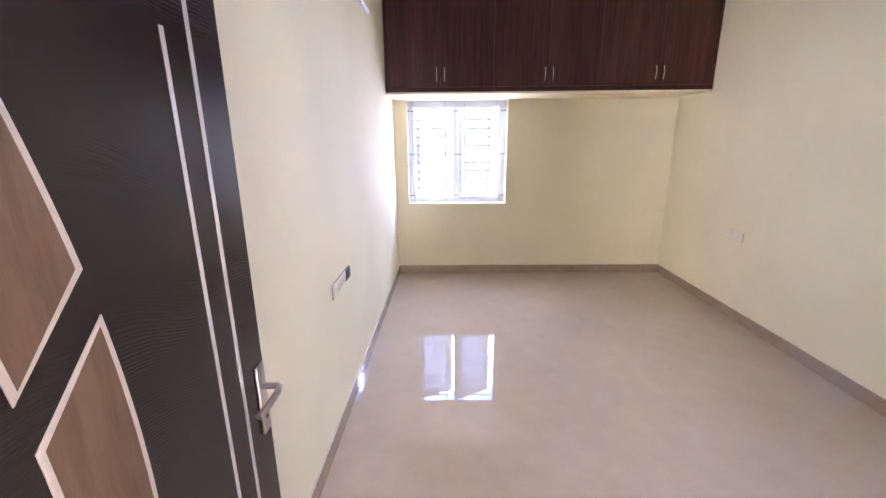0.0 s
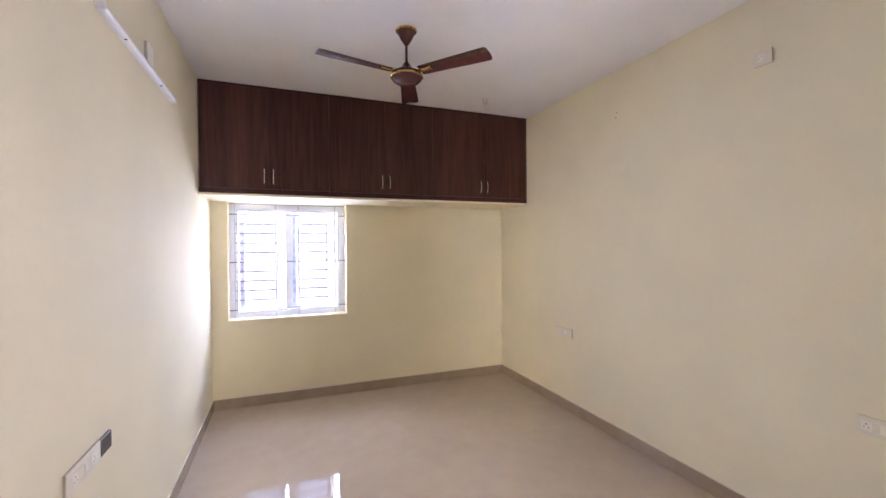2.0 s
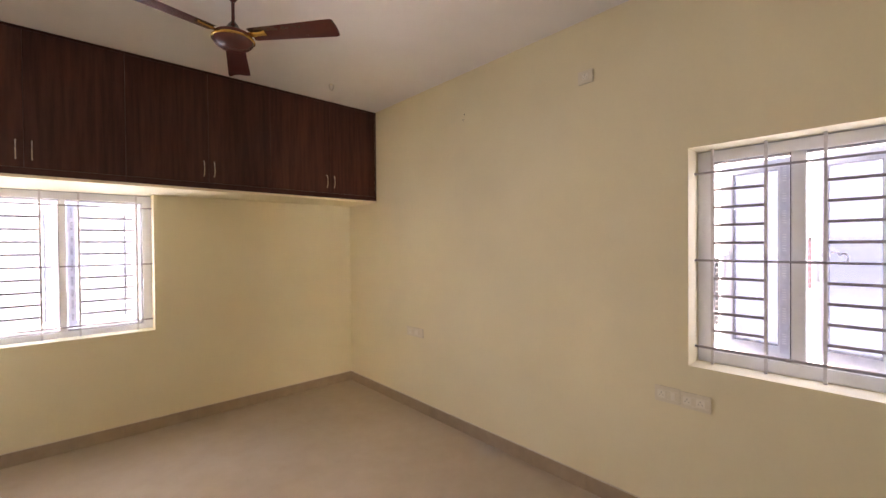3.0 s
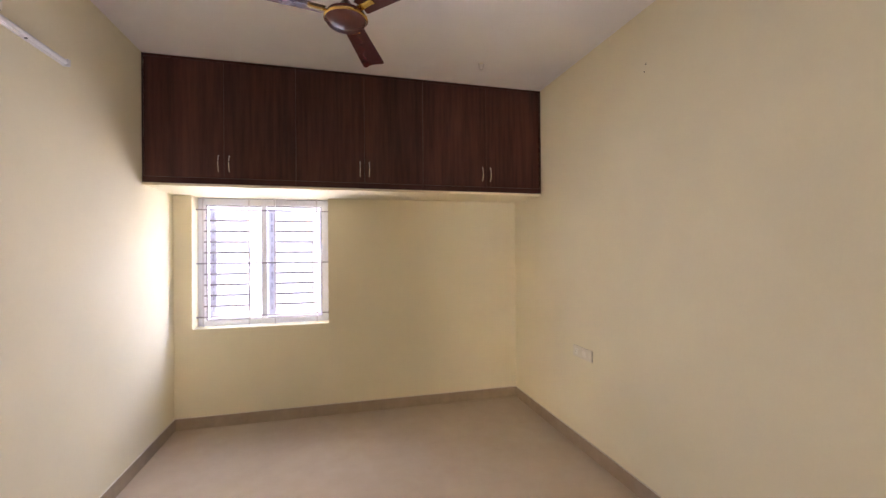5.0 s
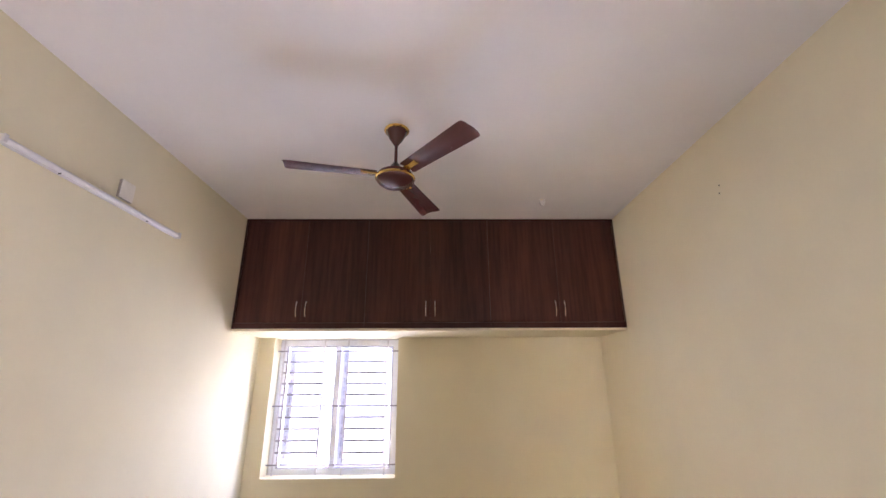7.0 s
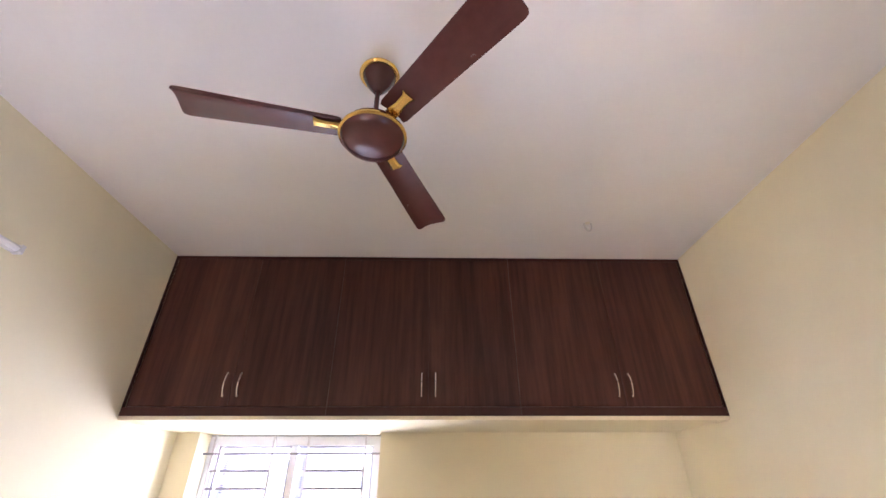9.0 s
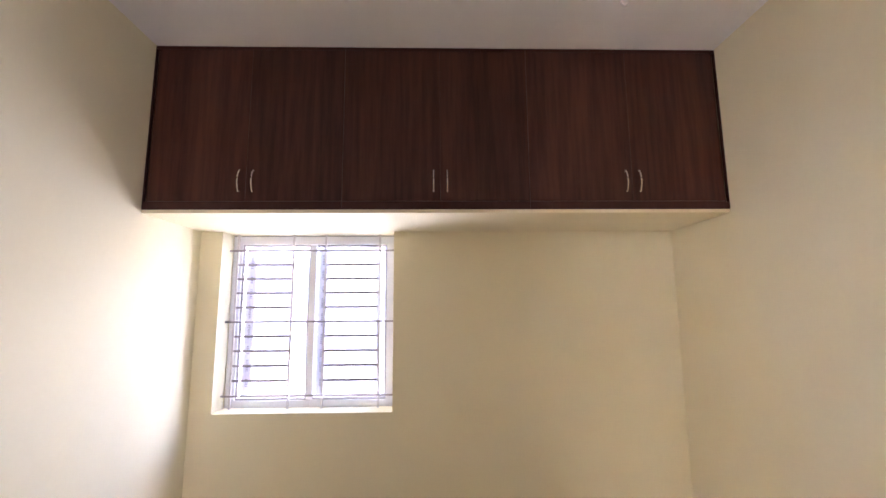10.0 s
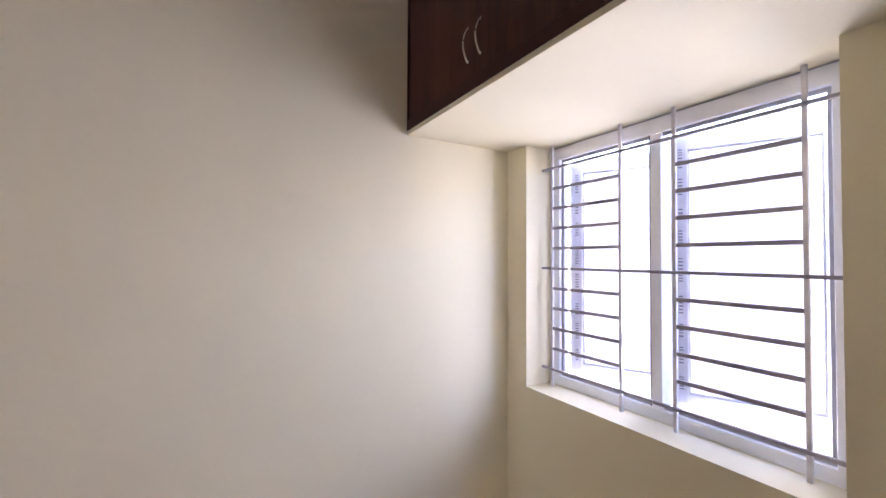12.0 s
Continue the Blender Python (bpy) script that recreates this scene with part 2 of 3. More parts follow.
def add_box(bm, x0, x1, y0, y1, z0, z1, bevel=0.0, segments=1, m=None):
    vs = [bm.verts.new((x, y, z)) for x in (x0, x1) for y in (y0, y1) for z in (z0, z1)]
    fs = [bm.faces.new([vs[i] for i in q]) for q in ((0, 1, 3, 2), (4, 6, 7, 5), (0, 4, 5, 1), (2, 3, 7, 6), (0, 2, 6, 4), (1, 5, 7, 3))]
    if bevel:
        edges = list({e for f in fs for e in f.edges})
        r = bmesh.ops.bevel(bm, geom=edges, offset=bevel, segments=segments, affect="EDGES", profile=0.5)
        vs = list({v for f in r["faces"] for v in f.verts} | {v for v in vs if v.is_valid})
    if m is not None:
        bmesh.ops.transform(bm, matrix=m, verts=vs)
    return vs


def box(*a, **k):
    bm = bmesh.new()
    add_box(bm, *a, **k)
    return bm


def lathe(profile, n=40, m=None):
    """A turned shape from (radius, z) points, from top to bottom."""
    bm = bmesh.new()
    rings = []
    for r, z in profile:
        rings.append([bm.verts.new((r * math.cos(2 * math.pi * k / n), r * math.sin(2 * math.pi * k / n), z)) for k in range(n)] if r > 1e-5 else [bm.verts.new((0, 0, z))])
    for a, b in zip(rings, rings[1:]):
        for k in range(n):
            j = (k + 1) % n
            if len(a) == 1:
                bm.faces.new((a[0], b[k], b[j]))
            elif len(b) == 1:
                bm.faces.new((a[k], b[0], a[j]))
            else:
                bm.faces.new((a[k], b[k], b[j], a[j]))
    if m is not None:
        bmesh.ops.transform(bm, matrix=m, verts=bm.verts)
    return bm


def sweep(points, rx, ry=None, n=10, caps=True):
    """A rounded bar along points; rx across, ry the other way."""
    ry = ry or rx
    bm = bmesh.new()
    rings = []
    pts = [Vector(p) for p in points]
    for k, p in enumerate(pts):
        t = (pts[min(k + 1, len(pts) - 1)] - pts[max(k - 1, 0)]).normalized()
        side = Vector((0, 0, 1)).cross(t)
        side = side.normalized() if side.length > 0.1 else Vector((1, 0, 0))
        up = t.cross(side).normalized()
        rings.append([bm.verts.new(p + side * rx * math.cos(2 * math.pi * j / n) + up * ry * math.sin(2 * math.pi * j / n)) for j in range(n)])
    for a, b in zip(rings, rings[1:]):
        for j in range(n):
            i = (j + 1) % n
            bm.faces.new((a[j], a[i], b[i], b[j]))
    if caps:
        bm.faces.new(rings[0])
        bm.faces.new(rings[-1])
    return bm


def slab_with_holes(u0, u1, v0, v1, holes, thick, m):
    """A slab u0..u1 by v0..v1, from w = 0 to w = thick, with rectangular holes through it."""
    us = sorted({u0, u1, *[h[0] for h in holes], *[h[1] for h in holes]})
    vs = sorted({v0, v1, *[h[2] for h in holes], *[h[3] for h in holes]})
    solid = {}
    for i in range(len(us) - 1):
        for j in range(len(vs) - 1):
            cu, cv = (us[i] + us[i + 1]) / 2, (vs[j] + vs[j + 1]) / 2
            solid[i, j] = not any(h[0] < cu < h[1] and h[2] < cv < h[3] for h in holes)
    bm = bmesh.new()
    vert = {}

    def vat(i, j, k):
        if (i, j, k) not in vert:
            vert[i, j, k] = bm.verts.new(m @ Vector((us[i], vs[j], thick * k)))
        return vert[i, j, k]

    for (i, j), on in solid.items():
        if not on:
            continue
        for k in (0, 1):
            bm.faces.new([vat(a, b, k) for a, b in ((i, j), (i + 1, j), (i + 1, j + 1), (i, j + 1))])
        for (di, dj), (a, b) in {(-1, 0): ((i, j), (i, j + 1)), (1, 0): ((i + 1, j), (i + 1, j + 1)), (0, -1): ((i, j), (i + 1, j)), (0, 1): ((i, j + 1), (i + 1, j + 1))}.items():
            if not solid.get((i + di, j + dj), False):
                bm.faces.new([vat(*a, 0), vat(*b, 0), vat(*b, 1), vat(*a, 1)])
    return bm


def mat_axes(u, v, w, origin):
    m = Matrix.Identity(4)
    for k, a in enumerate((u, v, w)):
        for r in range(3):
            m[r][k] = a[r]
    for r in range(3):
        m[r][3] = origin[r]
    return m


def structure(ob, label, category=""):
    return tagged(ob, label, category, "", "structure")


# ---- the shell of the room ----
HALL, HALL_X = -4.2, -3.2
floor = part("floor", box(HALL_X, W + WALL, HALL, D + WALL, -0.15, 0.0), FLOOR)
structure(floor, "polished beige vitrified tile floor, glossy and clean", "floor")
ceiling = part("ceiling", box(HALL_X, W + WALL, HALL, D + WALL, H, H + 0.14), WHITE)
structure(ceiling, "smooth white painted plaster ceiling", "ceiling")
UP = (0, 0, 1)
north = part("wall_north", slab_with_holes(0, W, 0, H, [W1], WALL, mat_axes((1, 0, 0), UP, (0, 1, 0), (0, D, 0))), CREAM)
structure(north, "cream painted plaster wall with a grilled window", "wall")
east = part("wall_east", slab_with_holes(HALL, D + WALL, 0, H, [W2], WALL, mat_axes((0, 1, 0), UP, (1, 0, 0), (W, 0, 0))), CREAM)
structure(east, "cream painted plaster wall with a grilled window", "wall")
west = part("wall_west", box(-WALL, X0, -0.03, D + WALL, 0, H), CREAM)
structure(part("wall_hall", box(HALL_X - 0.2, HALL_X, HALL, D + WALL, 0, H), WHITE), "plain white painted wall of the hall", "wall")
structure(part("wall_hall", box(HALL_X, -WALL, -0.15, -0.03, 0, H), WHITE), "plain white painted wall of the hall", "wall")
structure(part("wall_hall", box(0, W, -0.162, -0.1505, 2.15, H), WHITE), "plain white painted wall of the hall", "wall")
structure(west, "cream painted plaster wall, plain and smooth", "wall")
south = part("wall_south", slab_with_holes(0, W, 0, H, [DOORWAY], 0.12, mat_axes((1, 0, 0), UP, (0, -1, 0), (0, -0.03, 0))), CREAM)
structure(south, "cream painted plaster wall with the doorway", "wall")
# unseen end of the hall; its two openings are placed to steer daylight in
hall_end = part("wall_hall", slab_with_holes(HALL_X - 0.2, W + WALL, 0, H, [(-2.4, -1.35, 0.0, 2.1), (1.2, 1.9, 0.0, 2.1)], 0.2, mat_axes((1, 0, 0), UP, (0, -1, 0), (0, HALL, 0))), CREAM)
structure(hall_end, "plain cream painted wall of the unseen hall, with two openings added for daylight", "wall")

loft_slab = part("loft_slab", box(X0, W, LOFT_Y + 0.002, D, SOFFIT, SOFFIT + 0.02, bevel=0.0), CREAM)
structure(loft_slab, "cream plastered underside of the storage loft", "soffit")


def skirting(name, u, origin, length, n):
    """Tile skirting along u from origin, in pieces with fine joints; u x UP points out of the room."""
    root = structure(part(name, box(0, length, -0.0095, 0, 0.0, 0.104), SKIRT_JOINT, at=mat_axes(u, Vector(UP).cross(Vector(u)), UP, origin)), "brown glazed tile skirting along the wall", "skirting")
    part("grout_line", box(0.0, length, -0.0110, -0.0005, 0.1048, 0.1085, bevel=0.001), GROUT, root, "pale line of grout along the top edge")
    step = length / n
    for k in range(n):
        bm = box(k * step + 0.0008, (k + 1) * step - 0.0008, -0.012, -0.0005, 0.0, 0.1045, bevel=0.0015)
        part("tile", bm, SKIRT, root)
    return root


skirting("baseboard_north", (1, 0, 0), (X0 + 0.012, D, 0), W - X0 - 0.024, 6)
skirting("baseboard_west", (0, 1, 0), (X0, 0.0, 0), D, 8)
skirting("baseboard_east", (0, -1, 0), (W, D, 0), D, 8)


# ---- loft cupboard over the far end ----
def bow_handle(parent, x, z0, z1, y):
    pts = []
    for k in range(15):
        a = k / 14
        pts.append((x, y - 0.004 - 0.022 * math.sin(math.pi * a) ** 0.8, z0 + (z1 - z0) * a))
    h = part("handle", sweep(pts, 0.0045, 0.0032, 8), CHROME, parent, "slim curved chrome bow handle", True)
    for z in (z0 + 0.004, z1 - 0.004):
        part("foot", box(x - 0.005, x + 0.005, y - 0.006, y, z - 0.005, z + 0.005, bevel=0.0012), CHROME, h)
    return h


def loft_cabinet(x0, x1, label, splits):
    root = empty("loft_cabinet", pose((x0 + x1) / 2, LOFT_Y, 2.15))
    cx = (x0 + x1) / 2
    y = 0.0
    tagged(root, label, "cabinet", "loft cupboards")
    z0, z1 = 0.0, H - 2.15 - 0.003
    bm = bmesh.new()
    t = 0.018
    g = 0.0006
    add_box(bm, x0 - cx + g, x1 - cx - g, 0.02, 0.60, z0 + 0.001, z0 + t)
    add_box(bm, x0 - cx + g, x1 - cx - g, 0.02, 0.60, z1 - t, z1)
    bm2 = bmesh.new()
    add_box(bm2, splits[1][0] - cx - 0.009, splits[1][0] - cx + 0.009, 0.0185, 0.559, z0 + t, z1 - t)
    part("divider", bm2, LOFT_EDGE, root)
    add_box(bm, x0 - cx + g, x0 - cx + t, 0.02, 0.60, z0 + t, z1 - t)
    add_box(bm, x1 - cx - t, x1 - cx - g, 0.02, 0.60, z0 + t, z1 - t)
    part("body", bm, LOFT_EDGE, root, "dark brown cabinet carcass")
    part("bottom_rail", box(x0 - cx + g, x1 - cx - g, -0.004, 0.02, 0.0, 0.046, bevel=0.0015), LOFT_EDGE, root)
    part("top_rail", box(x0 - cx + g, x1 - cx - g, -0.004, 0.02, z1 - 0.020, z1, bevel=0.0015), LOFT_EDGE, root)
    for k, (a, b) in enumerate(splits):
        d = part("door", box(a - cx + 0.0009, b - cx - 0.0009, -0.002, 0.0175, 0.0478, z1 - 0.0218, bevel=0.0003), LOFT, root, "closed dark walnut laminate door")
        hx = (b - cx - 0.038) if k == 0 else (a - cx + 0.040)
        bow_handle(d, hx, 0.10, 0.228, -0.002)
    return root


lab = "dark walnut loft cupboard, both doors closed, with chrome bow handles"
loft_cabinet(X0 + 0.004, 1.118, lab, [(X0 + 0.024, 0.577), (0.577, 1.118)])
loft_cabinet(1.118, 2.190, lab, [(1.118, 1.676), (1.676, 2.190)])
loft_cabinet(2.190, W - 0.004, lab, [(2.190, 2.788), (2.788, W - 0.024)])
for x0, x1 in ((X0 + 0.0005, X0 + 0.0035), (W - 0.0035, W - 0.0005)):
    tagged(part("filler_strip", box(x0, x1, LOFT_Y - 0.003, LOFT_Y + 0.02, 2.15, H - 0.003), LOFT_EDGE), "thin dark brown filler strip beside the loft cupboards", "filler strip", "", "structure")


# ---- windows ----
def ring(bm, u0, u1, v0, v1, t, w0, w1, bevel=0.002):
    """A frame of four mitred bars."""
    ou = [(u0, v0), (u1, v0), (u1, v1), (u0, v1)]
    iu = [(u0 + t, v0 + t), (u1 - t, v0 + t), (u1 - t, v1 - t), (u0 + t, v1 - t)]
    fr = [[bm.verts.new((a, w, b)) for a, b in ou] for w in (w0, w1)]
    fi = [[bm.verts.new((a, w, b)) for a, b in iu] for w in (w0, w1)]
    made = []
    for k in range(4):
        j = (k + 1) % 4
        made += [bm.faces.new((fr[0][k], fr[0][j], fi[0][j], fi[0][k])), bm.faces.new((fr[1][k], fr[1][j], fi[1][j], fi[1][k])),
                 bm.faces.new((fr[0][k], fr[0][j], fr[1][j], fr[1][k])), bm.faces.new((fi[0][k], fi[0][j], fi[1][j], fi[1][k]))]
    if bevel:
        edges = [e for e in {e for f in made for e in f.edges} if not (e.verts[0] in sum(fr, []) and e.verts[1] in sum(fi, [])) and not (e.verts[1] in sum(fr, []) and e.verts[0] in sum(fi, []))]
        bmesh.ops.bevel(bm, geom=edges, offset=bevel, segments=1, affect="EDGES")


def print_bars(bm, u, w, z0, z1, seed):
    """Unreadable upright lettering on a strip of film."""
    rnd = random.Random(seed)
    z = z0
    while z < z1:
        for _ in range(rnd.randint(4, 8)):
            h = rnd.uniform(0.007, 0.011)
            add_box(bm, u - 0.008, u + 0.008, w - 0.0006, w, z, z + h * 0.6)
            z += h * 1.35
        z += rnd.uniform(0.03, 0.06)


def casement_window(name, m, width, height, hinge_left, angles, mull, half, lap, glass, label):
    """Local axes: x across, y outwards, z up; origin at the lower left corner of the frame's inner face."""
    root = empty(name, m)
    tagged(root, label, "window", "", "structure")
    F, dep, STILE = 0.066, 0.060, 0.061
    bm = bmesh.new()
    ring(bm, 0, width, 0, height, F, 0, dep)
    fr = part("window_frame", bm, UPVC, root, "white uPVC outer frame")
    bm = bmesh.new()
    ring(bm, F + 0.0005, width - F - 0.0005, F + 0.0005, height - F - 0.0005, 0.014, 0.016, 0.022, 0)
    part("gasket", bm, GASKET, fr)
    post = part("mullion", box(mull - half, mull + half, 0.001, dep - 0.001, F + 0.002, height - F - 0.002, bevel=0.002), UPVC, root, "white uPVC mullion")
    part("rubber_seal", box(mull - half - 0.0045, mull - half - 0.0004, 0.002, 0.020, F + 0.003, height - F - 0.003), SEAL, post, "black rubber seal")
    # grey strip drawn for the thin shadow gap over the frame
    part("shadow_gap_line", box(0.004, width - 0.004, -0.005, -0.0004, height - 0.007, height - 0.002, bevel=0.001), GASKET, fr, "grey strip painted as the thin shadow gap along the head of the frame")
    panes = [(F + 0.014, mull - half - 0.002), (mull + half + 0.002, width - F - 0.014)]
    for k, ((a, b), ang) in enumerate(zip(panes, angles)):
        sw = b - a + lap
        s = -1 if hinge_left else 1
        hx = a if hinge_left else b
        piv = pose(hx, dep + 0.004, 0, 0, 0, -s * ang)
        sash = empty("sash", piv)
        sash.parent = root
        tagged(sash, "bluish film-covered uPVC casement sash, brightened in its material, standing open outwards")
        o = 0.0 if hinge_left else -sw
        h0, h1 = F + 0.001, height - F - 0.012
        bm = bmesh.new()
        ring(bm, o, o + sw, h0, h1, STILE, -0.002, 0.046)
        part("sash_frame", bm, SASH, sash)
        bm = bmesh.new()
        ring(bm, o + STILE - 0.0005, o + sw - STILE + 0.0005, h0 + STILE - 0.0005, h1 - STILE + 0.0005, 0.004, 0.006, 0.016, 0)
        part("glazing_gasket", bm, GASKET, sash)
        g = part("pane", box(o + STILE - 0.002, o + sw - STILE + 0.002, 0.017, 0.022, h0 + STILE - 0.002, h1 - STILE + 0.002), glass, sash, "frosted glass pane")
        g.visible_shadow = False
        fx = o + sw - 0.037 if hinge_left else o + 0.037
        bm = bmesh.new()
        hz = (h0 + h1) / 2
        add_box(bm, fx - 0.013, fx + 0.013, -0.012, -0.0025, hz - 0.035, hz + 0.035, bevel=0.003)
        add_box(bm, fx - 0.010, fx + 0.010, -0.034, -0.012, hz - 0.012, hz + 0.012, bevel=0.003)
        add_box(bm, fx - 0.010, fx + 0.010, -0.044, -0.030, hz - 0.115, hz + 0.012, bevel=0.004)
        part("handle", bm, UPVC, sash, "white casement handle")
        add = bmesh.new()
        st = o + 0.034 if hinge_left else o + sw - 0.034
        add_box(add, st - 0.019, st + 0.019, -0.0032, -0.0022, h0 + 0.03, h1 - 0.03)
        film = part("film_strip", add, FILM, sash, "bluish protective film with pale print")
        add = bmesh.new()
        print_bars(add, st, -0.0034, h0 + 0.08, h1 - 0.10, 3 + k)
        part("print", add, DARK_PRINT if hinge_left else FILM_PRINT, film)
    if not hinge_left:
        add = bmesh.new()
        for u in (0.034, mull + 0.008):
            print_bars(add, u, -0.0004, 0.12, height - 0.15, 11)
        part("frame_print", add, FILM_PRINT, root)
    return root


def bar_grille(name, m, width, height, uprights, levels, rungs, label):
    """A grille of square bars let into the reveals. levels: three bars right across; rungs: pairs of uprights that carry short bars."""
    root = empty(name, m)
    tagged(root, label, "window grille")
    h = 0.006
    for u in uprights:
        part("upright_bar", box(u - h - 0.001, u + h + 0.001, 0.012, 0.024, 0.0, height, bevel=0.001), UPRIGHT, root)
    for v in levels:
        part("cross_bar", box(0.0, width, 0.0, 0.012, v - h, v + h, bevel=0.001), GRILLE, root)
    for a, b in rungs:
        for lo, hi in zip(levels, levels[1:]):
            for k in range(1, 5):
                v = lo + (hi - lo) * k / 5
                part("rung", box(a + h, b - h, 0.013, 0.023, v - 0.0072, v + 0.0072), GRILLE, root)
    return root


casement_window("window_1", pose(W1[0], D + 0.165, W1[2] - 0.018), W1[1] - W1[0], W1[3] - W1[2] + 0.018, True, (26, 26), 0.588, 0.023, 0.022, GLASS, "white uPVC casement window with two frosted sashes open outwards")
bar_grille("window_grille", pose(W1[0], D + 0.105, W1[2]), W1[1] - W1[0], W1[3] - W1[2], (0.057, 0.457, 0.691, 1.084), (0.090, 0.597, 1.106), ((0.057, 0.457), (0.691, 1.084)), "white and grey steel bar grille in front of the casement window")
W2W, W2H = W2[1] - W2[0], W2[3] - W2[2]
EAST = mat_axes((0, -1, 0), (1, 0, 0), UP, (0, 0, 0))
win2 = casement_window("window_2", Matrix.Translation((W + 0.165, W2[1], W2[2])) @ EAST, W2W, W2H, False, (10, 10), 0.447, 0.029, 0.0, DIM_GLASS, "white uPVC casement window with two frosted sashes open outwards")
bar_grille("window_grille", Matrix.Translation((W + 0.105, W2[1], W2[2])) @ EAST, W2W, W2H, (0.084, 0.323, 0.550, 0.789), (0.093, 0.585, 1.078), ((0.084, 0.323), (0.550, 0.789)), "white and grey steel bar grille in front of the casement window")



sash = [o for o in win2.children if o.name.startswith("sash")][1]
mark = [(-0.20 + 0.016 * math.cos(a), 0.0165, 0.605 + 0.022 * math.sin(a)) for a in [2.6 - 0.42 * k for k in range(10)]]
part("sticker", sweep([(-0.245, 0.0165, 0.632), (-0.225, 0.0165, 0.634)] + mark, 0.0012, 0.0045, 6), FILM_PRINT, sash, "torn white sticker residue", True)

# ---- ceiling fan ----
def fan_blade(parent, angle):
    """Blade along local +x, pitched, with a rounded tip."""
    bm = bmesh.new()
    stations = [(0.105, 0.046), (0.12, 0.052), (0.25, 0.056), (0.40, 0.062), (0.54, 0.068), (0.585, 0.069), (0.598, 0.065), (0.604, 0.055)]
    top, bot = [], []
    n = 7
    for r, w in stations:
        rt, rb = [], []
        for k in range(n):
            f = -1 + 2 * k / (n - 1)
            camber = 0.010 * min(1.0, (1.0 - f) / 0.45) if f > 0 else 0.010 * (1 + 0.8 * f)
            rt.append(bm.verts.new((r, f * w, camber + 0.0009)))
            rb.append(bm.verts.new((r, f * w, camber - 0.0009)))
        top.append(rt)
        bot.append(rb)
    for g in (top, bot):
        for a, b in zip(g, g[1:]):
            for k in range(n - 1):
                bm.faces.new((a[k], a[k + 1], b[k + 1], b[k]))
    for a, b in zip(range(len(top) - 1), range(1, len(top))):
        for k in (0, n - 1):
            bm.faces.new((top[a][k], top[b][k], bot[b][k], bot[a][k]))
    for g in (0, -1):
        for k in range(n - 1):
            bm.faces.new((top[g][k], top[g][k + 1], bot[g][k + 1], bot[g][k]))
    m = pose(0, 0, -0.296, 0, 0, angle) @ pose(0, 0, 0, -9, -0.5, 0)
    b = part("blade", bm, FAN_BODY, parent, "maroon enamelled fan blade", True, m)
    bm = bmesh.new()
    prof = [(0.098, 0.021, -0.004), (0.112, 0.021, -0.006), (0.145, 0.0155, -0.005), (0.180, 0.017, -0.003), (0.194, 0.025, -0.001)]
    rows = []
    for r, w, z in prof:
        rows.append([bm.verts.new((r, -w, z + 0.006)), bm.verts.new((r, -w * 0.6, z)), bm.verts.new((r, w * 0.6, z)), bm.verts.new((r, w, z + 0.006)), bm.verts.new((r, 0, z + 0.008))])
    for a, c in zip(rows, rows[1:]):
        for k in range(5):
            j = (k + 1) % 5
            bm.faces.new((a[k], a[j], c[j], c[k]))
    bm.faces.new(rows[0])
    bm.faces.new(rows[-1])
    part("bracket", bm, GOLD, b, "polished gold blade bracket", True)
    return b


fan = empty("ceiling_fan", pose(1.497, 3.002, H))
tagged(fan, "maroon three-bladed ceiling fan with gold trim, hanging still", "ceiling fan")
part("canopy", lathe([(0, 0), (0.060, 0), (0.062, -0.012), (0.055, -0.030), (0.040, -0.062), (0.024, -0.085), (0.016, -0.098), (0, -0.098)]), FAN_BODY, fan, "maroon bell-shaped canopy", True)
part("canopy_ring", lathe([(0.0605, 0.0), (0.072, -0.001), (0.074, -0.008), (0.068, -0.015), (0.0605, -0.015)]), GOLD, fan, "gold ring round the canopy", True)
part("down_rod", lathe([(0, -0.09), (0.009, -0.09), (0.009, -0.252), (0, -0.252)], 20), FAN_BODY, fan, "", True)
part("motor_cover", lathe([(0, -0.218), (0.014, -0.218), (0.022, -0.228), (0.036, -0.250), (0.052, -0.271), (0.078, -0.283), (0.098, -0.290), (0.100, -0.308), (0, -0.308)]), FAN_BODY, fan, "maroon upper motor cover", True)
part("gold_ring", lathe([(0.090, -0.309), (0.106, -0.309), (0.1135, -0.314), (0.1135, -0.320), (0.107, -0.325), (0.090, -0.325)]), GOLD, fan, "polished gold ring round the motor", True)
part("bottom_cover", lathe([(0.1065, -0.3245), (0.104, -0.332), (0.094, -0.345), (0.076, -0.357), (0.052, -0.366), (0.026, -0.3705), (0, -0.372)]), FAN_BODY, fan, "rounded maroon bottom cover", True)
for a in (71, 191, 311):
    fan_blade(fan, a)


# ---- fixtures on the walls and ceiling ----
tube = empty("tube_light", pose(X0, 2.90, 2.645))
tagged(tube, "unlit white slim tube light on the wall", "tube light")
part("casing", box(0.0, 0.022, -0.575, 0.575, -0.016, 0.018, bevel=0.003), LAMP_BODY, tube, "white lamp casing")
bm = sweep([(0.024, -0.560, 0), (0.024, 0.560, 0)], 0.013, 0.013, 12)
part("diffuser", bm, DIFFUSER, tube, "milky tube diffuser", True)
for y0, y1 in ((-0.580, -0.560), (0.560, 0.580)):
    part("end_cap", box(0.0, 0.038, y0, y1, -0.018, 0.020, bevel=0.003), LAMP_BODY, tube)
for y in (-0.312, 0.270):
    part("clip", box(0.018, 0.030, y - 0.003, y + 0.003, -0.0185, -0.0130, bevel=0.001), SHADOWLINE, tube, "small dark spring clip")

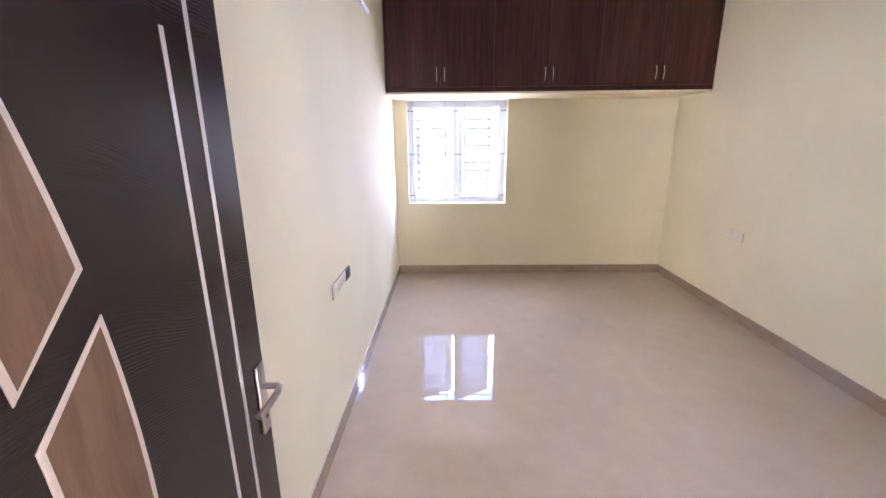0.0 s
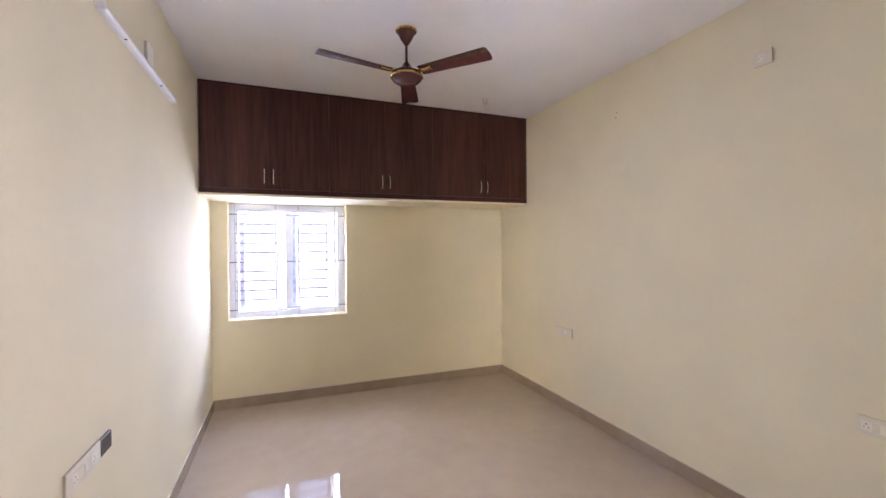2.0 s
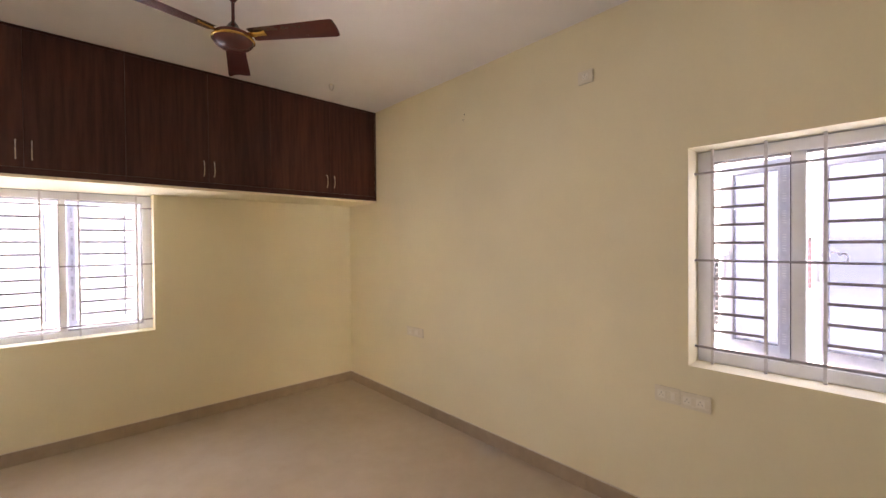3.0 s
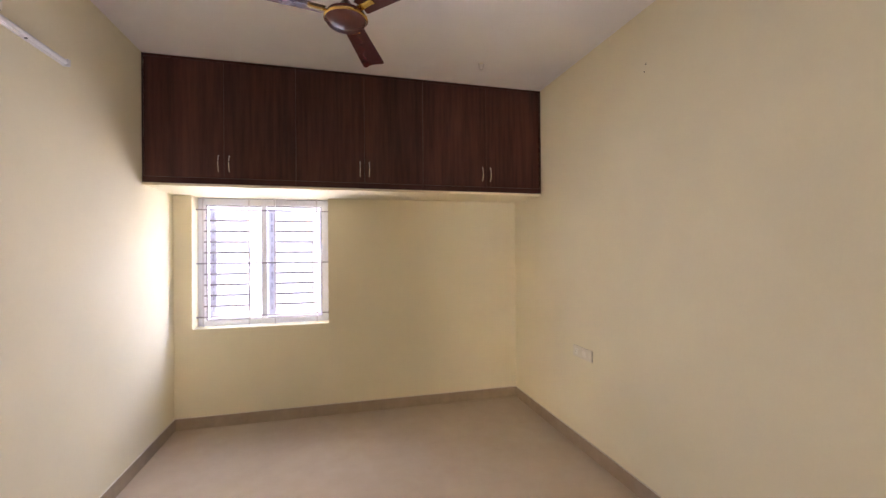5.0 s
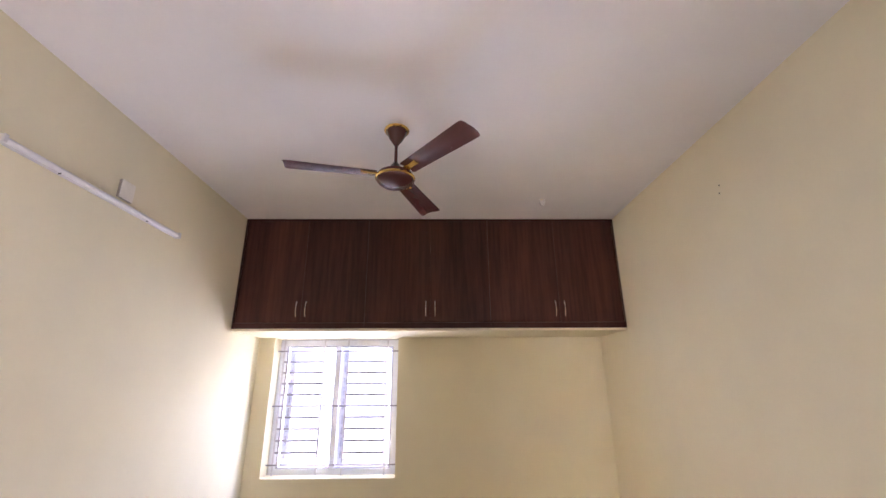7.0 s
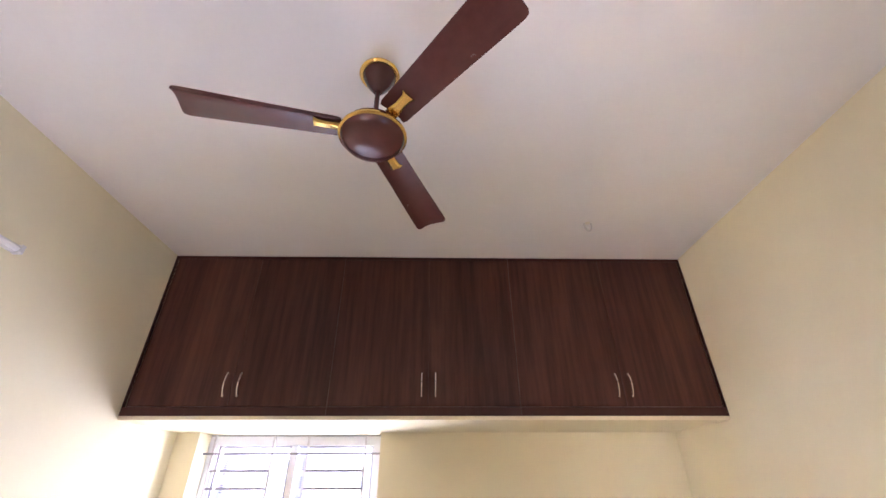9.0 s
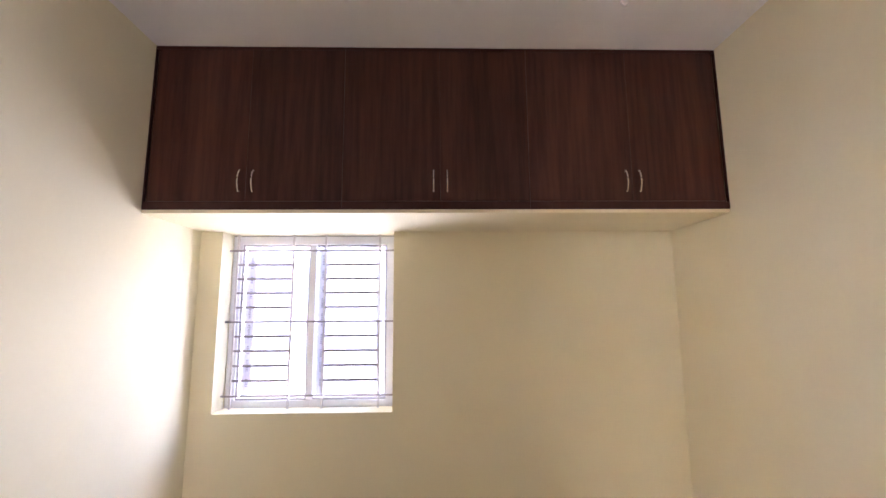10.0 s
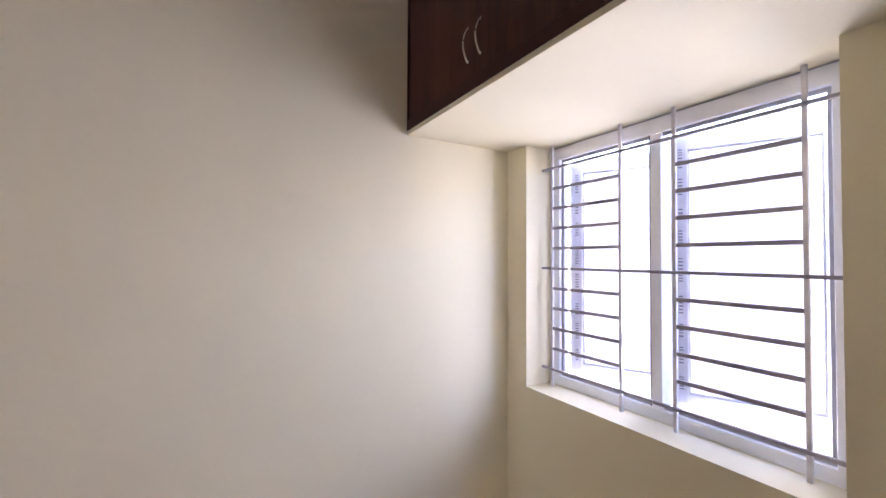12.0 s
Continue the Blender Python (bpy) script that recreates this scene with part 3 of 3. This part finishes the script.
jbox = empty("junction_cover", pose(X0, 2.99, 2.735))
tagged(jbox, "blank white plastic cover plate above the tube light", "cover plate")
part("backing", box(0, 0.014, -0.049, 0.049, -0.051, 0.051), EDGE_SHADE, jbox, "darker body under the cover plate, coloured as its shaded side")
part("plate", box(0.0142, 0.019, -0.05, 0.05, -0.052, 0.052, bevel=0.002), PLASTIC, jbox)


def switch_plate(name, m, width, height, modules, label, category, deep=0.012):
    """Local axes: x across, y into the wall, z up; origin at the centre on the wall's face. modules: (kind, u) pairs."""
    root = empty(name, m)
    tagged(root, label, category)
    # darker body whose colour carries the shade along the plate's edge
    part("shaded_body", box(-width / 2 + 0.001, width / 2 - 0.001, -deep + 0.004, 0, -height / 2 + 0.001, height / 2 - 0.001, bevel=0.0015), EDGE_SHADE, root, "darker body under the plate, coloured as its shaded side")
    part("plate", box(-width / 2, width / 2, -deep, -deep + 0.0045, -height / 2, height / 2, bevel=0.0018, segments=2), PLATE, root, "ivory plastic cover plate")
    for z in (-0.0255, 0.0235):
        part("rail", box(-width / 2 + 0.022, width / 2 - 0.012, -deep - 0.0022, -deep + 0.001, z, z + 0.002), PLASTIC, root)
    for kind, u in modules:
        if kind == "socket":
            s = part("socket", box(u - 0.021, u + 0.021, -deep - 0.003, -deep + 0.001, -0.021, 0.021, bevel=0.0015), PLASTIC, root)
            bm = bmesh.new()
            for du, dz, r in ((0, 0.009, 0.0026), (-0.009, -0.006, 0.0022), (0.009, -0.006, 0.0022)):
                add_box(bm, u + du - r, u + du + r, -deep - 0.0036, -deep - 0.0026, dz - r, dz + r)
            part("pin_holes", bm, PIN, s)
        else:
            s = part("switch", box(u - 0.0105, u + 0.0105, -deep - 0.003, -deep + 0.001, -0.021, 0.021, bevel=0.0015), PLASTIC, root)
            part("rocker", box(u - 0.008, u + 0.008, -deep - 0.0065, -deep - 0.002, -0.014, 0.014, bevel=0.002), PLASTIC, s)
    return root


def east_at(y, z):
    return Matrix.Translation((W, y, z)) @ EAST


def west_at(y, z):
    return Matrix.Translation((X0, y, z)) @ mat_axes((0, 1, 0), (-1, 0, 0), UP, (0, 0, 0))


switch_plate("socket_plate", east_at(3.715, 0.783), 0.255, 0.09, [("socket", -0.075), ("switch", 0.02), ("switch", 0.045)], "white plastic socket plate with a switch, low on the cream wall", "socket")
switch_plate("socket_plate", east_at(1.370, 0.780), 0.135, 0.09, [("socket", -0.03), ("switch", 0.03)], "white plastic socket plate with a switch, below the window", "socket")
switch_plate("socket_plate", east_at(1.226, 0.775), 0.150, 0.09, [("socket", -0.04), ("socket", 0.025)], "white plastic double socket plate, below the window", "socket")
switch_plate("air_conditioner_socket", east_at(1.868, 2.758), 0.105, 0.086, [("socket", 0.0)], "white plastic power socket plate, high on the cream wall", "socket")
switch_plate("socket_plate", west_at(2.150, 0.868), 0.270, 0.088, [("socket", -0.08), ("switch", 0.0), ("socket", 0.07)], "white plastic socket plate with a switch, low on the cream wall", "socket")
dark = empty("dark_socket_cover", west_at(2.341, 0.874))
tagged(dark, "small dark bronze cover plate beside the white socket plate", "socket cover")
part("plate", box(-0.052, 0.052, -0.013, 0, -0.036, 0.036, bevel=0.003), BRONZE, dark)

hook = empty("ceiling_hook", pose(2.592, 3.972, H))
tagged(hook, "small white plastic hook loop on the ceiling", "ceiling hook")
part("rose", lathe([(0, 0), (0.014, 0), (0.013, -0.004), (0, -0.004)], 16), PLASTIC, hook, "", True)
part("loop", sweep([(0.020 * math.cos(a), 0, -0.003 - 0.052 * math.sin(a) ** 0.7) for a in [math.pi * k / 14 for k in range(15)]], 0.0052, n=8), LAMP_BODY, hook, "", True)

for k, (y, z) in enumerate(((3.005, 2.785), (3.018, 2.742))):
    screw = part("wall_plug", sweep([(W + 0.002, y, z), (W - 0.0025, y, z)], 0.0045, n=8), SHADOWLINE)
    tagged(screw, "small dark wall plug in the cream wall", "wall plug", "wall plugs")


# ---- the open door leaf ----
FX, TH = 0.147, 0.036
Y0, Y1, TOP = 0.004, 0.905, 2.131
leaf = empty("door_1", pose(FX, Y0, 0))
tagged(leaf, "near-black ridged veneer door with walnut inlays, standing open against the wall", "door", "", "structure")
part("door_leaf", box(-TH, 0, 0, Y1 - Y0, 0.006, TOP, bevel=0.0015), VENEER, leaf, "near-black ridged veneer leaf")


def edge_y(z):
    return 0.485 - 0.215 * (z - 1.10) ** 2 - Y0


def band_piece(z_low_left, z_top_left, inset, slant=0.128):
    """Outline of one inlay: two curved sides, ends slanted at 45 degrees."""
    wide = 0.146
    n = 22
    right, left = [], []
    r0, r1 = z_low_left + slant, z_top_left + slant
    for k in range(n + 1):
        z = r0 + (r1 - r0) * k / n
        right.append((edge_y(z), z))
        z = z_low_left + (z_top_left - z_low_left) * k / n
        left.append((edge_y(z) - wide, z))
    if inset:
        right = [(y - inset, z) for y, z in right]
        left = [(y + inset, z) for y, z in left]
        cut = inset * 1.45
        f = (r1 - r0)
        right = [(edge_y(r0 + cut * 0.55 + (f - cut * 2.0) * k / n) - inset, r0 + cut * 0.25 + (f - cut * 1.4) * k / n) for k in range(n + 1)]
        left = [(edge_y(z_low_left + cut + (f - cut * 1.4) * k / n) - wide + inset, z_low_left + cut * 1.15 + (f - cut * 1.4) * k / n) for k in range(n + 1)]
    return right, left


def band_mesh(right, left, x0, x1):
    bm = bmesh.new()
    rows = [[bm.verts.new((x, y, z)) for x in (x0, x1) for y, z in (r, l)] for r, l in zip(right, left)]
    for a, b in zip(rows, rows[1:]):
        bm.faces.new((a[2], b[2], b[3], a[3]))
        bm.faces.new((a[0], b[0], b[1], a[1]))
        bm.faces.new((a[0], b[0], b[2], a[2]))
        bm.faces.new((a[1], b[1], b[3], a[3]))
    for a in (rows[0], rows[-1]):
        bm.faces.new((a[0], a[1], a[3], a[2]))
    return bm


for lo in (0.28, 0.83, 1.378):
    hi = lo + (0.476 if lo < 1.3 else 0.43)
    outer = band_piece(lo, hi, 0.0)
    inner = band_piece(lo, hi, 0.010)
    part("inlay_border", band_mesh(*outer, -0.001, 0.0022), TRIM, leaf, "cream inlay border strip")
    part("inlay", band_mesh(*inner, -0.001, 0.0030), INLAY, leaf, "curved walnut inlay panel")


def strip(name, y0, y1, z0, z1):
    part(name, box(-0.001, 0.0022, y0 - Y0, y1 - Y0, z0, z1, bevel=0.0006), BEAD, leaf, "narrow silver bead strip")


strip("bead_strip", 0.703, 0.714, 0.28, 1.872)
strip("bead_strip", 0.784, 0.796, 0.007, TOP - 0.001)
strip("bead_strip", 0.706, 0.717, 2.014, TOP - 0.001)
strip("bead_strip", Y0 + 0.002, 0.717, 2.003, 2.0135)

lever = empty("door_handle", pose(0, 0.872 - Y0, 1.045))
lever.parent = leaf
tagged(lever, "satin nickel lever handle on a long plate")
part("backplate", box(0.0005, 0.009, -0.021, 0.021, -0.138, 0.062, bevel=0.004, segments=2), NICKEL, lever, "", True)
part("lever_arm", sweep([(0.006, 0, 0), (0.030, 0, 0), (0.048, 0, 0), (0.055, -0.006, 0), (0.058, -0.02, -0.001), (0.058, -0.06, -0.003), (0.054, -0.10, -0.006), (0.050, -0.118, -0.008)], 0.009, 0.0085, 12), NICKEL, lever, "", True)
part("keyhole", box(0.0088, 0.0098, -0.005, 0.005, -0.098, -0.076, bevel=0.001), SHADOWLINE, lever)
for z in (0.25, 1.05, 1.85):
    bm = lathe([(0, 0.05), (0.007, 0.05), (0.007, -0.05), (0, -0.05)], 12, pose(0.005, -0.001, z))
    part("hinge", bm, NICKEL, leaf, "", True)

frame_root = empty("door_frame", pose(0, 0, 0))
tagged(frame_root, "dark brown wooden door frame round the doorway", "door frame", "", "structure")
part("jamb", box(DOORWAY[0] + 0.001, DOORWAY[0] + 0.035, -0.155, -0.028, 0.0005, 2.138, bevel=0.002), LOFT_EDGE, frame_root)
part("jamb", box(DOORWAY[1] - 0.035, DOORWAY[1] - 0.001, -0.155, -0.028, 0.0005, 2.138, bevel=0.002), LOFT_EDGE, frame_root)
part("head", box(DOORWAY[0] + 0.0355, DOORWAY[1] - 0.0355, -0.155, -0.028, 2.105, 2.138, bevel=0.002), LOFT_EDGE, frame_root)


# ---- outside ----
ground = part("ground", box(-300, 300, -300, 300, -3.30, -3.2), CONCRETE)
structure(ground, "pale dusty ground between the houses", "ground")


def neighbour(name, m, width, z0, z1, material, openings, label):
    root = structure(part(name, slab_with_holes(0, width, z0, z1, openings, 0.25, m), material), label, "neighbouring building")
    return root


GRIDS = ((1.80, 2.40, 0.73, 1.48), (0.45, 1.13, 1.19, 1.70))
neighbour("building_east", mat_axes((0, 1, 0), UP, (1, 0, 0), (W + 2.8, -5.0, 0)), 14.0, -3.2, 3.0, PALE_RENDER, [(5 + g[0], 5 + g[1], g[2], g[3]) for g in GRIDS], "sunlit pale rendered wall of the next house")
neighbour("building_north", mat_axes((1, 0, 0), UP, (0, 1, 0), (-8.0, D + 4.6, 0)), 22.0, -3.2, 2.9, DIM_RENDER, [], "low grey rendered wall behind the house, darkened to dim the view")


def mesh_window(y0, y1, z0, z1, backing, label):
    root = empty("window_mesh", pose(W + 2.78, y0, z0))
    tagged(root, label, "window grille")
    wide, high = y1 - y0, z1 - z0
    # sheet behind the mesh; the first one is painted dark as a shaded opening
    part("shutter", box(0.05, 0.07, 0.0, wide, 0, high), backing, root)
    n = round(wide / 0.055)
    for k in range(1, n):
        part("mesh_bar", box(0, 0.004, k * wide / n - 0.0015, k * wide / n + 0.0015, 0, high), GRILLE, root)
    n = round(high / 0.055)
    for k in range(1, n):
        part("mesh_bar", box(-0.004, -0.0005, 0, wide, k * high / n - 0.0015, k * high / n + 0.0015), GRILLE, root)


mesh_window(*GRIDS[0], SHADOWLINE, "grey square-mesh grille over a dark opening in the neighbouring wall")
mesh_window(*GRIDS[1], MAROON_GRILLE, "grey square-mesh grille over a maroon shutter in the neighbouring wall")
# unseen block added over the room to keep sun off the north wall
upper = part("sun_block_above", box(HALL_X, W + WALL, HALL, D + WALL, H + 0.141, 9.5), RENDERED)
structure(upper, "unseen pale block above the room, added to shade the wall behind", "upper storey")
# unseen block added between the houses to limit sun along the gap
wing = part("gap_block", box(W + WALL + 0.001, W + 2.79, HALL, -1.6, -3.2, 1.9), RENDERED)
structure(wing, "unseen pale block beside the house, added to limit sun in the gap", "house wing")
